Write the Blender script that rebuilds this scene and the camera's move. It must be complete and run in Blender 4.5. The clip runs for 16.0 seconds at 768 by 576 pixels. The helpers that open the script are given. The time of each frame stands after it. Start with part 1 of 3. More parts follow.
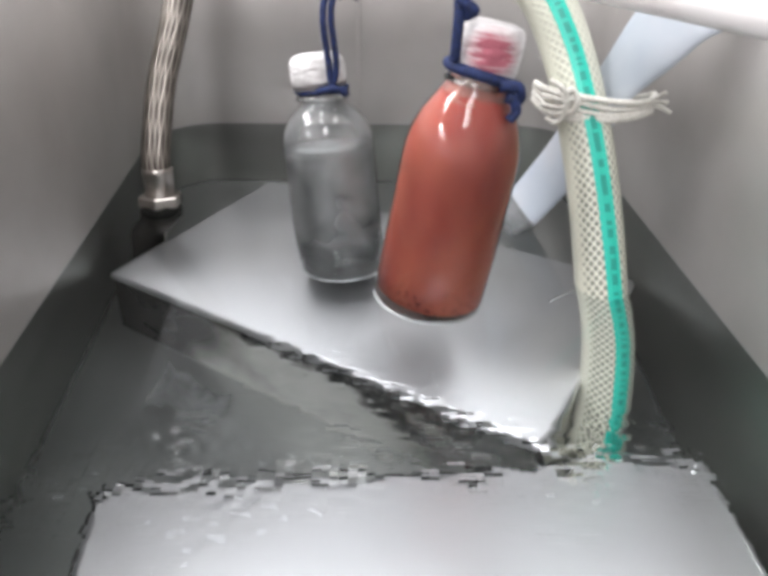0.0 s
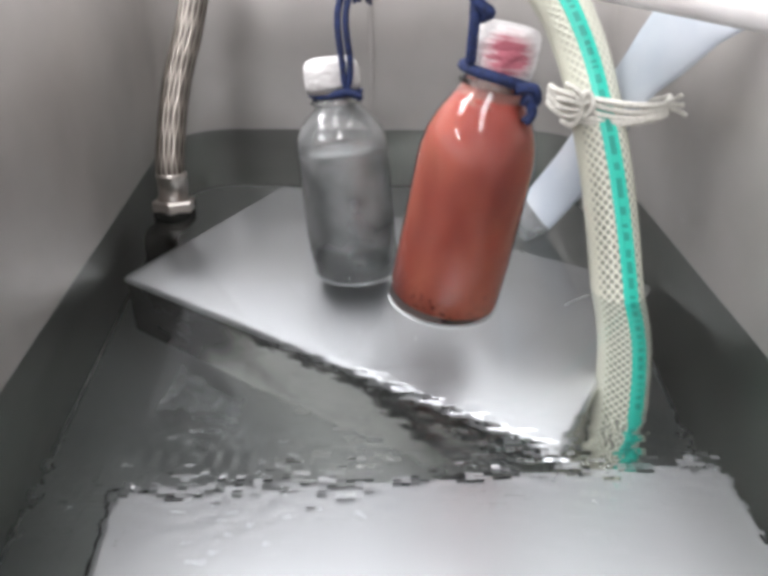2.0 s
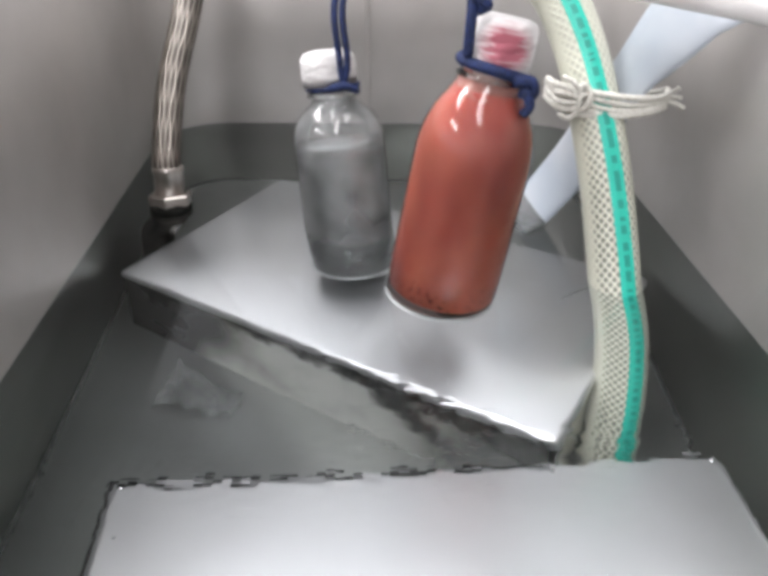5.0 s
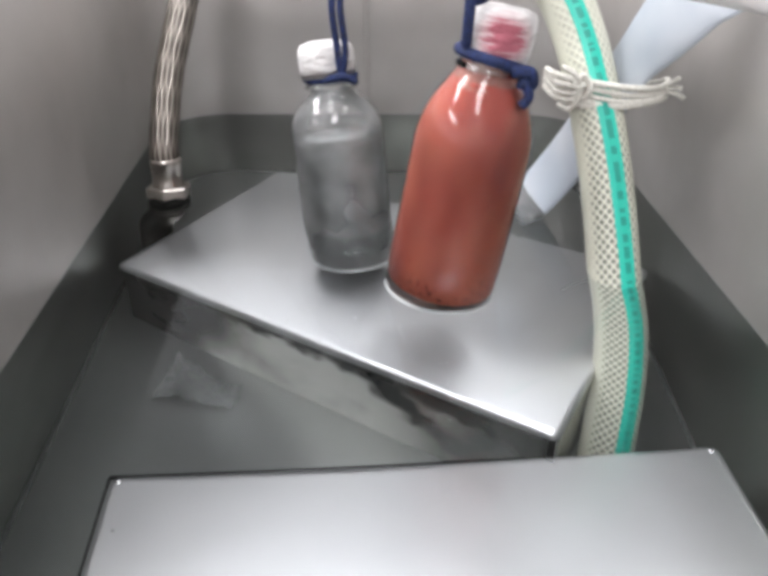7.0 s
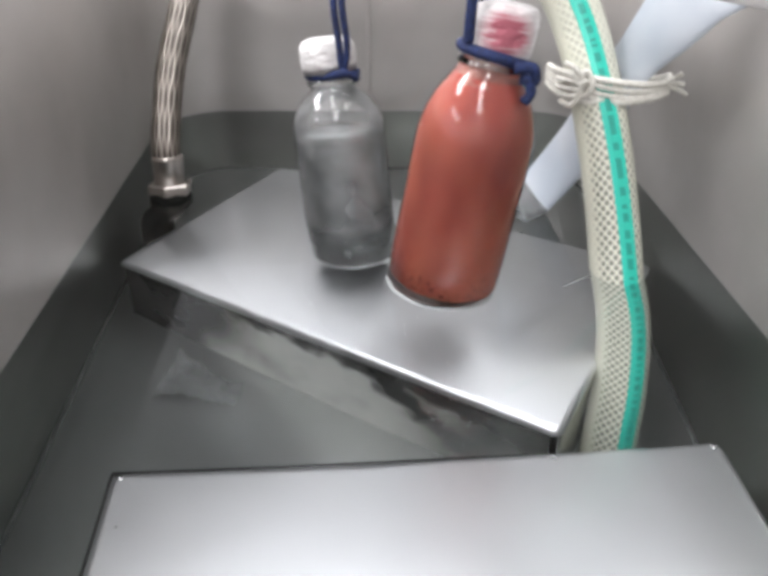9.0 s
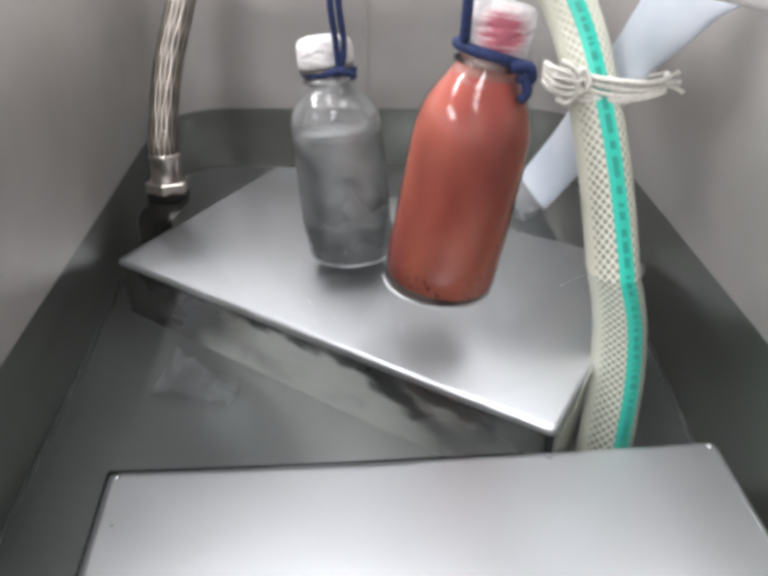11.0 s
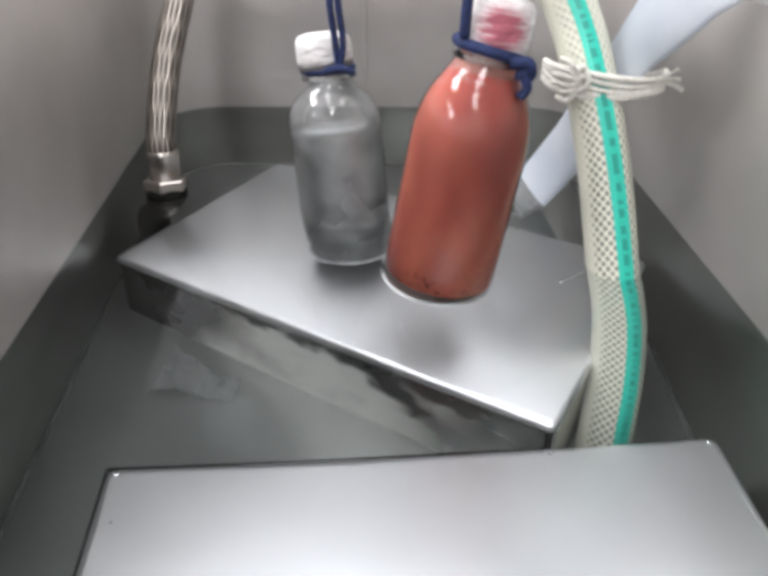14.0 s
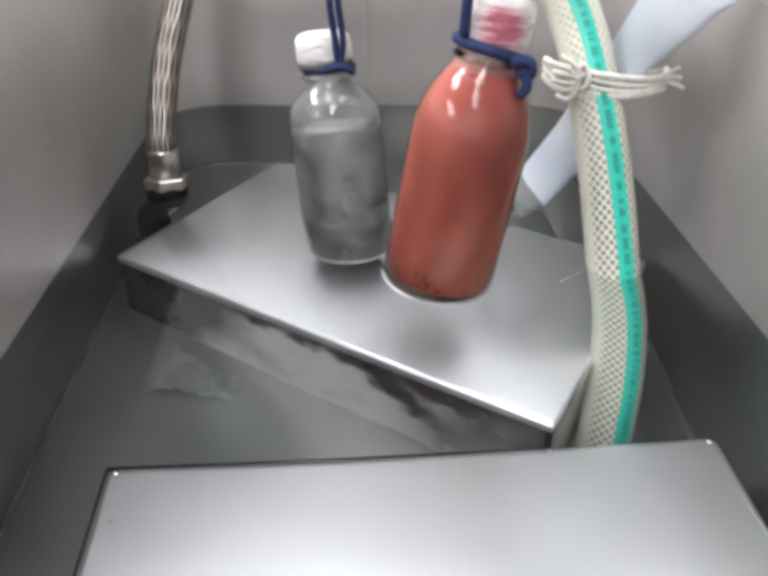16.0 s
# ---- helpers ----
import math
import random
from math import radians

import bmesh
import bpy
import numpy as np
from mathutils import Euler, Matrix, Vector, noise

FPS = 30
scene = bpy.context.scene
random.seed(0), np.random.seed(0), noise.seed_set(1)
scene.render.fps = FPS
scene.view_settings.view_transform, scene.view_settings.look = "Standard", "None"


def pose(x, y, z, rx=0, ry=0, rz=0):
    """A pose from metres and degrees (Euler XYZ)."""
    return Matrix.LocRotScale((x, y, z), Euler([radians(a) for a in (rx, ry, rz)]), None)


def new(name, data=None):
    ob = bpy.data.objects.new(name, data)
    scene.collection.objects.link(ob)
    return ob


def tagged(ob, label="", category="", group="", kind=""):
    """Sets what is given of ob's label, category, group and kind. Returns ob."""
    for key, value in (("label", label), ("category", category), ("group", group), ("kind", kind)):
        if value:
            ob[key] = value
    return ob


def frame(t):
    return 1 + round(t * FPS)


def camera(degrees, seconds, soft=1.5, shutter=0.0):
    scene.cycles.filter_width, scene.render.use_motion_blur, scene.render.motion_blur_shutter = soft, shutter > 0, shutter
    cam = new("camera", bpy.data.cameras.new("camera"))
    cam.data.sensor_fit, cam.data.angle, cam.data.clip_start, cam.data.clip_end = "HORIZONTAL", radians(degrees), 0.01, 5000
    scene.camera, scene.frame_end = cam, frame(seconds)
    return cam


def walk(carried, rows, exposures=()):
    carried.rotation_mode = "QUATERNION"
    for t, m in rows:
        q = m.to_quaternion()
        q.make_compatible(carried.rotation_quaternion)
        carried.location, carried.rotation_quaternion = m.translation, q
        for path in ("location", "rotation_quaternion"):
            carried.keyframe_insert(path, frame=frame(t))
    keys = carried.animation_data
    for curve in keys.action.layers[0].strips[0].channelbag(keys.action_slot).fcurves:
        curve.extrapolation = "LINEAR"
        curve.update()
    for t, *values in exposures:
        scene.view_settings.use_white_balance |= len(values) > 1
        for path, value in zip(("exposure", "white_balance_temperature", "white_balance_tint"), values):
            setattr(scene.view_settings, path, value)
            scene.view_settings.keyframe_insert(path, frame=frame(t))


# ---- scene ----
import collections

# A steel water bath seen from above its front end: z = 0 is the water's surface, the bath is 0.30 m wide.
cam = camera(55.19, 16.0, soft=4.4)
PATH = [
    (0.0, pose(0.0008, -0.0012, 0.1774, 59.06, -0.64, -0.49)),
    (0.5, pose(-0.0028, -0.0020, 0.1757, 59.52, -0.63, -0.60)),
    (1.0, pose(-0.0033, -0.0016, 0.1759, 59.59, -0.48, -0.34)),
    (1.5, pose(-0.0019, -0.0009, 0.1762, 59.55, -0.30, -0.02)),
    (2.0, pose(-0.0018, -0.0014, 0.1749, 59.71, -0.30, 0.10)),
    (2.5, pose(-0.0021, -0.0011, 0.1754, 59.53, -0.29, 0.07)),
    (3.0, pose(-0.0012, -0.0004, 0.1766, 59.29, -0.20, 0.14)),
    (3.5, pose(-0.0011, -0.0013, 0.1751, 59.51, -0.23, 0.12)),
    (4.0, pose(-0.0027, -0.0021, 0.1735, 59.76, -0.46, -0.11)),
    (6.5, pose(-0.0005, 0.0007, 0.1760, 58.37, -0.12, -0.12)),
    (7.0, pose(-0.0013, 0.0001, 0.1744, 58.56, -0.17, -0.22)),
    (7.5, pose(-0.0014, -0.0002, 0.1743, 58.54, -0.18, -0.20)),
    (8.0, pose(-0.0007, -0.0000, 0.1749, 58.39, -0.07, -0.09)),
    (8.5, pose(-0.0013, 0.0002, 0.1750, 58.27, -0.09, -0.15)),
    (9.0, pose(-0.0016, 0.0001, 0.1741, 58.34, -0.07, -0.16)),
    (11.5, pose(0.0000, 0.0005, 0.1751, 58.03, -0.10, -0.17)),
    (12.0, pose(-0.0013, 0.0002, 0.1736, 58.23, -0.19, -0.34)),
    (12.5, pose(-0.0011, 0.0000, 0.1734, 58.19, -0.15, -0.28)),
    (13.0, pose(-0.0002, 0.0002, 0.1741, 58.06, -0.09, -0.21)),
    (13.5, pose(-0.0002, 0.0002, 0.1739, 58.07, -0.13, -0.23)),
    (14.0, pose(-0.0011, 0.0001, 0.1733, 58.12, -0.21, -0.35)),
    (14.5, pose(-0.0008, 0.0004, 0.1736, 58.00, -0.15, -0.32)),
    (15.0, pose(-0.0004, 0.0004, 0.1738, 57.93, -0.14, -0.24)),
    (15.5, pose(-0.0002, 0.0002, 0.1736, 57.98, -0.15, -0.20)),
    (16.0, pose(-0.0004, 0.0008, 0.1738, 57.91, -0.14, -0.25)),
]
walk(cam, PATH)

# ---- world, lamps, exposure ----
world = bpy.data.worlds.new("world")
scene.world = world
world.use_nodes = True
world.node_tree.nodes["Background"].inputs[0].default_value = (0.8, 0.9, 1.0, 1)
world.node_tree.nodes["Background"].inputs[1].default_value = 0.02
scene.view_settings.exposure = 0.0

CEILING_Z = 1.55
LAMPS = [(-1.8, -0.60, 37.0), (-0.10, -0.75, 21.0), (-1.30, 0.80, 37.0), (0.42, 0.46, 11.0), (-0.32, 0.52, 9.0)]
for lx, ly, watts in LAMPS:
    lamp = bpy.data.lights.new("tube_light", "AREA")
    lamp.shape, lamp.size, lamp.size_y = "RECTANGLE", 0.28, 1.1
    lamp.energy, lamp.color = watts, (0.967, 0.968, 1.0)
    new("tube_light", lamp).matrix_world = pose(lx, ly, CEILING_Z - 0.075)


# ---- materials ----
def mat(name, color, rough=0.5, metal=0.0, **more):
    m = bpy.data.materials.new(name)
    m.use_nodes = True
    b = m.node_tree.nodes["Principled BSDF"]
    b.inputs["Base Color"].default_value = (*color, 1)
    b.inputs["Roughness"].default_value = rough
    b.inputs["Metallic"].default_value = metal
    for key, value in more.items():
        b.inputs[key.replace("_", " ")].default_value = value
    return m


def node(m, kind, **values):
    n = m.node_tree.nodes.new(kind)
    for key, value in values.items():
        n.inputs[key].default_value = value
    return n


def link(m, a, out, b, inp):
    m.node_tree.links.new(a.outputs[out], b.inputs[inp])


def coords(m, which="Object", stretch=(1, 1, 1)):
    tc, mp = node(m, "ShaderNodeTexCoord"), node(m, "ShaderNodeMapping")
    mp.inputs["Scale"].default_value = stretch
    link(m, tc, which, mp, "Vector")
    return mp


def ramp(m, src, out, stops):
    r = node(m, "ShaderNodeValToRGB")
    link(m, src, out, r, "Fac")
    els = r.color_ramp.elements
    while len(els) < len(stops):
        els.new(0.5)
    for e, (p, c) in zip(els, stops):
        e.position, e.color = p, (*c, 1) if len(c) == 3 else c
    return r


def noisy(m, scale, detail=4, stretch=(1, 1, 1), which="Object"):
    mp = coords(m, which, stretch)
    n = node(m, "ShaderNodeTexNoise", Scale=scale, Detail=detail)
    link(m, mp, "Vector", n, "Vector")
    return n


def vary(m, noise_node, low, high, socket="Base Color", lo=0.35, hi=0.65):
    b = m.node_tree.nodes["Principled BSDF"]
    r = ramp(m, noise_node, "Fac", [(lo, low), (hi, high)])
    link(m, r, "Color", b, socket)
    return r


def bump(m, src, out, strength, distance):
    b = m.node_tree.nodes["Principled BSDF"]
    n = node(m, "ShaderNodeBump", Strength=strength, Distance=distance)
    link(m, src, out, n, "Height")
    link(m, n, "Normal", b, "Normal")


def grey(v):
    return (v, v, v)


def steel(name, low, high, rough_lo, rough_hi, brush=(1, 1, 1), relief=0.05):
    m = mat(name, high, rough_lo, 1.0)
    vary(m, noisy(m, 14, 5), low, high, lo=0.15, hi=0.85)
    fine = noisy(m, 260, 3, brush)
    r = ramp(m, noisy(m, 22, 3), "Fac", [(0.2, grey(rough_lo)), (0.8, grey(rough_hi))])
    link(m, r, "Color", m.node_tree.nodes["Principled BSDF"], "Roughness")
    bump(m, fine, "Fac", relief, 0.0004)
    return m


M_WALL = steel("satin_steel_wall", (0.39, 0.368, 0.348), (0.54, 0.52, 0.50), 0.42, 0.50, (0.1, 0.1, 1))
M_WALL.node_tree.nodes["Principled BSDF"].inputs["Metallic"].default_value = 0.71
# Darker copy of the wall steel: the dimness under water is in its colour.
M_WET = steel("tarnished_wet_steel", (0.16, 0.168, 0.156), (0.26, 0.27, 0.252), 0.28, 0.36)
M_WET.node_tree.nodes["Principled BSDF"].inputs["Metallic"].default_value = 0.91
M_FLOOR = steel("bath_floor_steel", (0.54, 0.557, 0.55), (0.74, 0.757, 0.748), 0.30, 0.38)
M_FLOOR.node_tree.nodes["Principled BSDF"].inputs["Metallic"].default_value = 0.92
M_LID = steel("brushed_steel_cover", (0.64, 0.64, 0.655), (0.73, 0.73, 0.75), 0.26, 0.33, (1, 0.08, 1), 0.03)
M_LID.node_tree.nodes["Principled BSDF"].inputs["Metallic"].default_value = 0.90
M_SIDE = steel("cover_side_steel", (0.50, 0.50, 0.49), (0.62, 0.62, 0.60), 0.14, 0.24)
# Front panel steel, its base darkened to carry the painted reflections.
M_REFLECT = steel("scaled_side_steel", (0.055, 0.055, 0.055), (0.12, 0.12, 0.115), 0.22, 0.32)


def reflection_patch(m):
    """Reflections put into the panel's colour: pale over most of it, dark at one end, under the fold and along a
    slanting run, ragged at its borders.
    """
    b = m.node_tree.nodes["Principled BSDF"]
    pale_tone = node(m, "ShaderNodeBsdfDiffuse", Color=(0.56, 0.56, 0.53, 1))
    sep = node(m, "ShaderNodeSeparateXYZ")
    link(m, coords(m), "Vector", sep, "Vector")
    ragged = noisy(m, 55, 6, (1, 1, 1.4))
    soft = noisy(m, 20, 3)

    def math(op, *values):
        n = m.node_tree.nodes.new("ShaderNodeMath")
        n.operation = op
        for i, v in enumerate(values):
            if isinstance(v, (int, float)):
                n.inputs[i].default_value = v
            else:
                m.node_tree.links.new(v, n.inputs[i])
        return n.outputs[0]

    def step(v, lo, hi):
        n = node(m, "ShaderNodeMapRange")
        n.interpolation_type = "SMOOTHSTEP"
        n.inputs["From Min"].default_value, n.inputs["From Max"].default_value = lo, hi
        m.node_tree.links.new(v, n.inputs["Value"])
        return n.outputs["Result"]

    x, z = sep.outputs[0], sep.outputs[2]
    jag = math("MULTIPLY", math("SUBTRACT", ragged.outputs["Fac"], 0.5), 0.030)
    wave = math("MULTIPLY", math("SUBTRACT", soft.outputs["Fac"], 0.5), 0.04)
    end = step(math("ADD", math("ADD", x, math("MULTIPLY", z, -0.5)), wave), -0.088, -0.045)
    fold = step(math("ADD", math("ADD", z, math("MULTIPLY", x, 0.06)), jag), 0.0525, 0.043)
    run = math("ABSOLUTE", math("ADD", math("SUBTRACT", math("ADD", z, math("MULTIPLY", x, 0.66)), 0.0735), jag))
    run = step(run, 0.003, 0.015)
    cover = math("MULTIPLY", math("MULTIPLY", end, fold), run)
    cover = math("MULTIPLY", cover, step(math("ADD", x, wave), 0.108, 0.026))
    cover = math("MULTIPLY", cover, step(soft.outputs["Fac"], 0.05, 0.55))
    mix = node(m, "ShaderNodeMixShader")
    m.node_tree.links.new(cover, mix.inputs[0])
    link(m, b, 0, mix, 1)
    link(m, pale_tone, 0, mix, 2)
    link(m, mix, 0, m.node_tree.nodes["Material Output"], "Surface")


reflection_patch(M_REFLECT)
M_EDGE = steel("polished_edge", (0.93, 0.93, 0.95), (0.98, 0.98, 0.99), 0.22, 0.30)
M_FITTING = steel("fitting_steel", (0.27, 0.25, 0.23), (0.42, 0.39, 0.36), 0.22, 0.36)
M_ROD = mat("white_plastic_rod", (0.72, 0.69, 0.67), 0.4)
vary(M_ROD, noisy(M_ROD, 30, 5), (0.66, 0.62, 0.60), (0.76, 0.74, 0.72))
M_ROOM = mat("painted_room_wall", (0.8, 0.79, 0.79), 0.8)
vary(M_ROOM, noisy(M_ROOM, 2, 3), (0.77, 0.76, 0.76), (0.82, 0.81, 0.81))
M_ROOM_FLOOR = mat("room_floor", (0.3, 0.3, 0.29), 0.5)
M_COUNTER = mat("counter_top", (0.45, 0.44, 0.42), 0.4)
vary(M_COUNTER, noisy(M_COUNTER, 8, 5), (0.38, 0.37, 0.36), (0.5, 0.49, 0.47))
M_HOUSING = mat("lamp_housing", (0.8, 0.8, 0.8), 0.5)
M_CORD = mat("blue_cord", (0.008, 0.02, 0.10), 0.8)
vary(M_CORD, noisy(M_CORD, 900, 2, (1, 1, 0.4)), (0.003, 0.008, 0.036), (0.008, 0.022, 0.10))
bump(M_CORD, noisy(M_CORD, 1400, 2), "Fac", 0.6, 0.0006)
M_TWINE = mat("cream_twine", (0.70, 0.68, 0.62), 0.85)
vary(M_TWINE, noisy(M_TWINE, 700, 2), (0.58, 0.56, 0.50), (0.76, 0.74, 0.68))
bump(M_TWINE, noisy(M_TWINE, 1500, 2), "Fac", 0.6, 0.0006)


def water_material():
    m = bpy.data.materials.new("bath_water")
    m.use_nodes = True
    nt = m.node_tree
    nt.nodes.remove(nt.nodes["Principled BSDF"])
    g = node(m, "ShaderNodeBsdfGlass", Color=(0.74, 0.755, 0.755, 1), Roughness=0.0, IOR=1.33)
    link(m, g, "BSDF", nt.nodes["Material Output"], "Surface")
    return m


def thin_glass(name, tint, rough=0.02, haze=0.0, ior=1.36, cloud=(0.8, 0.8, 0.8), crinkle=0.0):
    m = bpy.data.materials.new(name)
    m.use_nodes = True
    nt = m.node_tree
    nt.nodes.remove(nt.nodes["Principled BSDF"])
    clear = node(m, "ShaderNodeBsdfTransparent", Color=(*tint, 1))
    gloss = node(m, "ShaderNodeBsdfGlossy", Color=(1, 1, 1, 1), Roughness=rough)
    fr = node(m, "ShaderNodeFresnel", IOR=ior)
    if crinkle:
        uneven = node(m, "ShaderNodeBump", Strength=crinkle, Distance=0.0015)
        link(m, noisy(m, 110, 3), "Fac", uneven, "Height")
        link(m, uneven, "Normal", gloss, "Normal")
    mix = node(m, "ShaderNodeMixShader")
    link(m, fr, "Fac", mix, 0)
    if haze:
        mist, under = node(m, "ShaderNodeBsdfDiffuse", Color=(*cloud, 1)), node(m, "ShaderNodeMixShader")
        patches = ramp(m, noisy(m, 60, 4), "Fac", [(0.35, grey(haze * 0.3)), (0.7, grey(haze * 1.7))])
        link(m, patches, "Color", under, 0)
        link(m, clear, 0, under, 1)
        link(m, mist, 0, under, 2)
        clear = under
    link(m, clear, 0, mix, 1)
    link(m, gloss, 0, mix, 2)
    link(m, mix, 0, nt.nodes["Material Output"], "Surface")
    return m


M_WATER = water_material()
M_GLASS = thin_glass("bottle_glass", (0.95, 0.96, 0.96), 0.02, 0.0, 1.38, crinkle=0.10)
M_FILM = thin_glass("pink_liquid_film", (0.95, 0.86, 0.84), 0.05, 0.30, 1.3, (0.72, 0.40, 0.34))
M_MISTED = thin_glass("misted_bottle_glass", (0.95, 0.96, 0.96), 0.03, 0.13, 1.45, crinkle=0.28)


def cloudy(name, color, clear_share):
    """A liquid that is partly clear and partly milky, in drifting clouds."""
    m = mat(name, color, 0.3)
    clear = node(m, "ShaderNodeBsdfTransparent", Color=(0.60, 0.62, 0.63, 1))
    mix = node(m, "ShaderNodeMixShader")
    r = ramp(m, noisy(m, 38, 3), "Fac", [(0.3, grey(0.85 - clear_share)), (0.7, grey(1.15 - clear_share))])
    sep, depth, mul = node(m, "ShaderNodeSeparateXYZ"), node(m, "ShaderNodeMapRange"), node(m, "ShaderNodeMath")
    link(m, coords(m), "Vector", sep, "Vector")
    link(m, sep, "Z", depth, "Value")
    for key, value in (("From Min", 0.01), ("From Max", 0.075), ("To Min", 0.55), ("To Max", 1.25)):
        depth.inputs[key].default_value = value
    mul.operation = "MULTIPLY"
    link(m, r, "Color", mul, 0)
    link(m, depth, "Result", mul, 1)
    link(m, mul, 0, mix, 0)
    link(m, clear, 0, mix, 1)
    link(m, m.node_tree.nodes["Principled BSDF"], 0, mix, 2)
    link(m, mix, 0, m.node_tree.nodes["Material Output"], "Surface")
    return m


M_CLOUDY = cloudy("cloudy_grey_liquid", (0.52, 0.53, 0.54), 0.67)
vary(M_CLOUDY, noisy(M_CLOUDY, 45, 3), (0.38, 0.40, 0.40), (0.60, 0.62, 0.62))
M_RED = mat("orange_red_liquid", (0.62, 0.13, 0.07), 0.6, 0.0, Specular_IOR_Level=0.15, Subsurface_Weight=0.25, Subsurface_Scale=0.004)
vary(M_RED, noisy(M_RED, 22, 5, (1, 1, 0.6)), (0.38, 0.094, 0.076), (0.61, 0.208, 0.138))


def specks(m, top, color):
    """Small dark grains that have settled below a height on the thing."""
    b = m.node_tree.nodes["Principled BSDF"]
    base = b.inputs["Base Color"].links[0].from_socket
    sep, low, mul, mix = node(m, "ShaderNodeSeparateXYZ"), node(m, "ShaderNodeMapRange"), node(m, "ShaderNodeMath"), node(m, "ShaderNodeMix")
    link(m, coords(m), "Vector", sep, "Vector")
    link(m, sep, "Z", low, "Value")
    for key, value in (("From Min", 0.004), ("From Max", top), ("To Min", 1.0), ("To Max", 0.0)):
        low.inputs[key].default_value = value
    grains = ramp(m, noisy(m, 420, 2), "Fac", [(0.58, grey(0.0)), (0.68, grey(0.9))])
    mul.operation = "MULTIPLY"
    link(m, grains, "Color", mul, 0)
    link(m, low, "Result", mul, 1)
    mix.data_type = "RGBA"
    link(m, mul, 0, mix, "Factor")
    m.node_tree.links.new(base, mix.inputs[6])
    mix.inputs[7].default_value = (*color, 1)
    m.node_tree.links.new(mix.outputs[2], b.inputs["Base Color"])


specks(M_RED, 0.026, (0.10, 0.03, 0.025))


def stain_on(m, place, size, color):
    """A soft stain round a place on the thing, broken up by noise."""
    b = m.node_tree.nodes["Principled BSDF"]
    base = b.inputs["Base Color"].links[0].from_socket
    mp = coords(m)
    mp.vector_type = "TEXTURE"
    mp.inputs["Location"].default_value = place
    mp.inputs["Scale"].default_value = (size, size, size * 0.8)
    g = node(m, "ShaderNodeTexGradient")
    g.gradient_type = "SPHERICAL"
    link(m, mp, "Vector", g, "Vector")
    n = noisy(m, 200, 3, (0.5, 0.5, 3.5))
    mul = node(m, "ShaderNodeMath")
    mul.operation = "MULTIPLY"
    link(m, g, "Fac", mul, 0)
    link(m, n, "Fac", mul, 1)
    r = ramp(m, mul, 0, [(0.05, grey(0.0)), (0.30, grey(1.0))])
    mix = node(m, "ShaderNodeMix")
    mix.data_type = "RGBA"
    link(m, r, "Color", mix, "Factor")
    m.node_tree.links.new(base, mix.inputs[6])
    mix.inputs[7].default_value = (*color, 1)
    m.node_tree.links.new(mix.outputs[2], b.inputs["Base Color"])


M_CAP = mat("white_wrapped_cap", (0.68, 0.66, 0.65), 0.85)
bump(M_CAP, noisy(M_CAP, 130, 6, (1, 1, 2.2)), "Fac", 1.0, 0.003)
vary(M_CAP, noisy(M_CAP, 120, 4), (0.54, 0.52, 0.51), (0.72, 0.70, 0.69))
M_CAP_PINK = mat("white_cap_with_pink_stain", (0.78, 0.74, 0.73), 0.8)
bump(M_CAP_PINK, noisy(M_CAP_PINK, 130, 6, (1, 1, 2.2)), "Fac", 1.0, 0.003)
vary(M_CAP_PINK, noisy(M_CAP_PINK, 110, 4, (1, 1, 3)), (0.60, 0.57, 0.56), (0.74, 0.71, 0.70))
stain_on(M_CAP_PINK, (-0.0005, -0.0145, 0.1165), 0.0155, (0.36, 0.10, 0.13))
M_STRAP = mat("milky_plastic", (0.53, 0.56, 0.60), 0.35, 0.0, Transmission_Weight=0.25, IOR=1.2)
vary(M_STRAP, noisy(M_STRAP, 30, 3), (0.52, 0.57, 0.63), (0.63, 0.66, 0.70))
M_WET_END = thin_glass("wet_clear_plastic", (0.86, 0.88, 0.90), 0.06, 0.14)
M_BAG = thin_glass("crumpled_clear_film", (0.80, 0.82, 0.82), 0.10, 0.14)
M_STRIPE = mat("green_stripe", (0.02, 0.47, 0.36), 0.4)
M_INK = mat("dark_green_print", (0.01, 0.27, 0.21), 0.5)
M_DARK = mat("dark_pipe", (0.010, 0.010, 0.009), 0.85, 0.0, Specular_IOR_Level=0.05)
M_JOINT = mat("dull_joint", (0.062, 0.067, 0.063), 0.8, 0.0, Specular_IOR_Level=0.2)
# Whitish colour for the bright lines that glass bases show by inner reflection.
M_GLINT = mat("ground_glass_rim", (0.62, 0.64, 0.64), 0.2)
M_EDGE_SHADE = mat("black_seal", (0.012, 0.012, 0.012), 0.5)
M_BASE = thin_glass("thick_glass_base", (0.30, 0.32, 0.315), 0.05, 0.05)
M_BASE_PALE = mat("pale_glass_base", (0.42, 0.40, 0.385), 0.12)


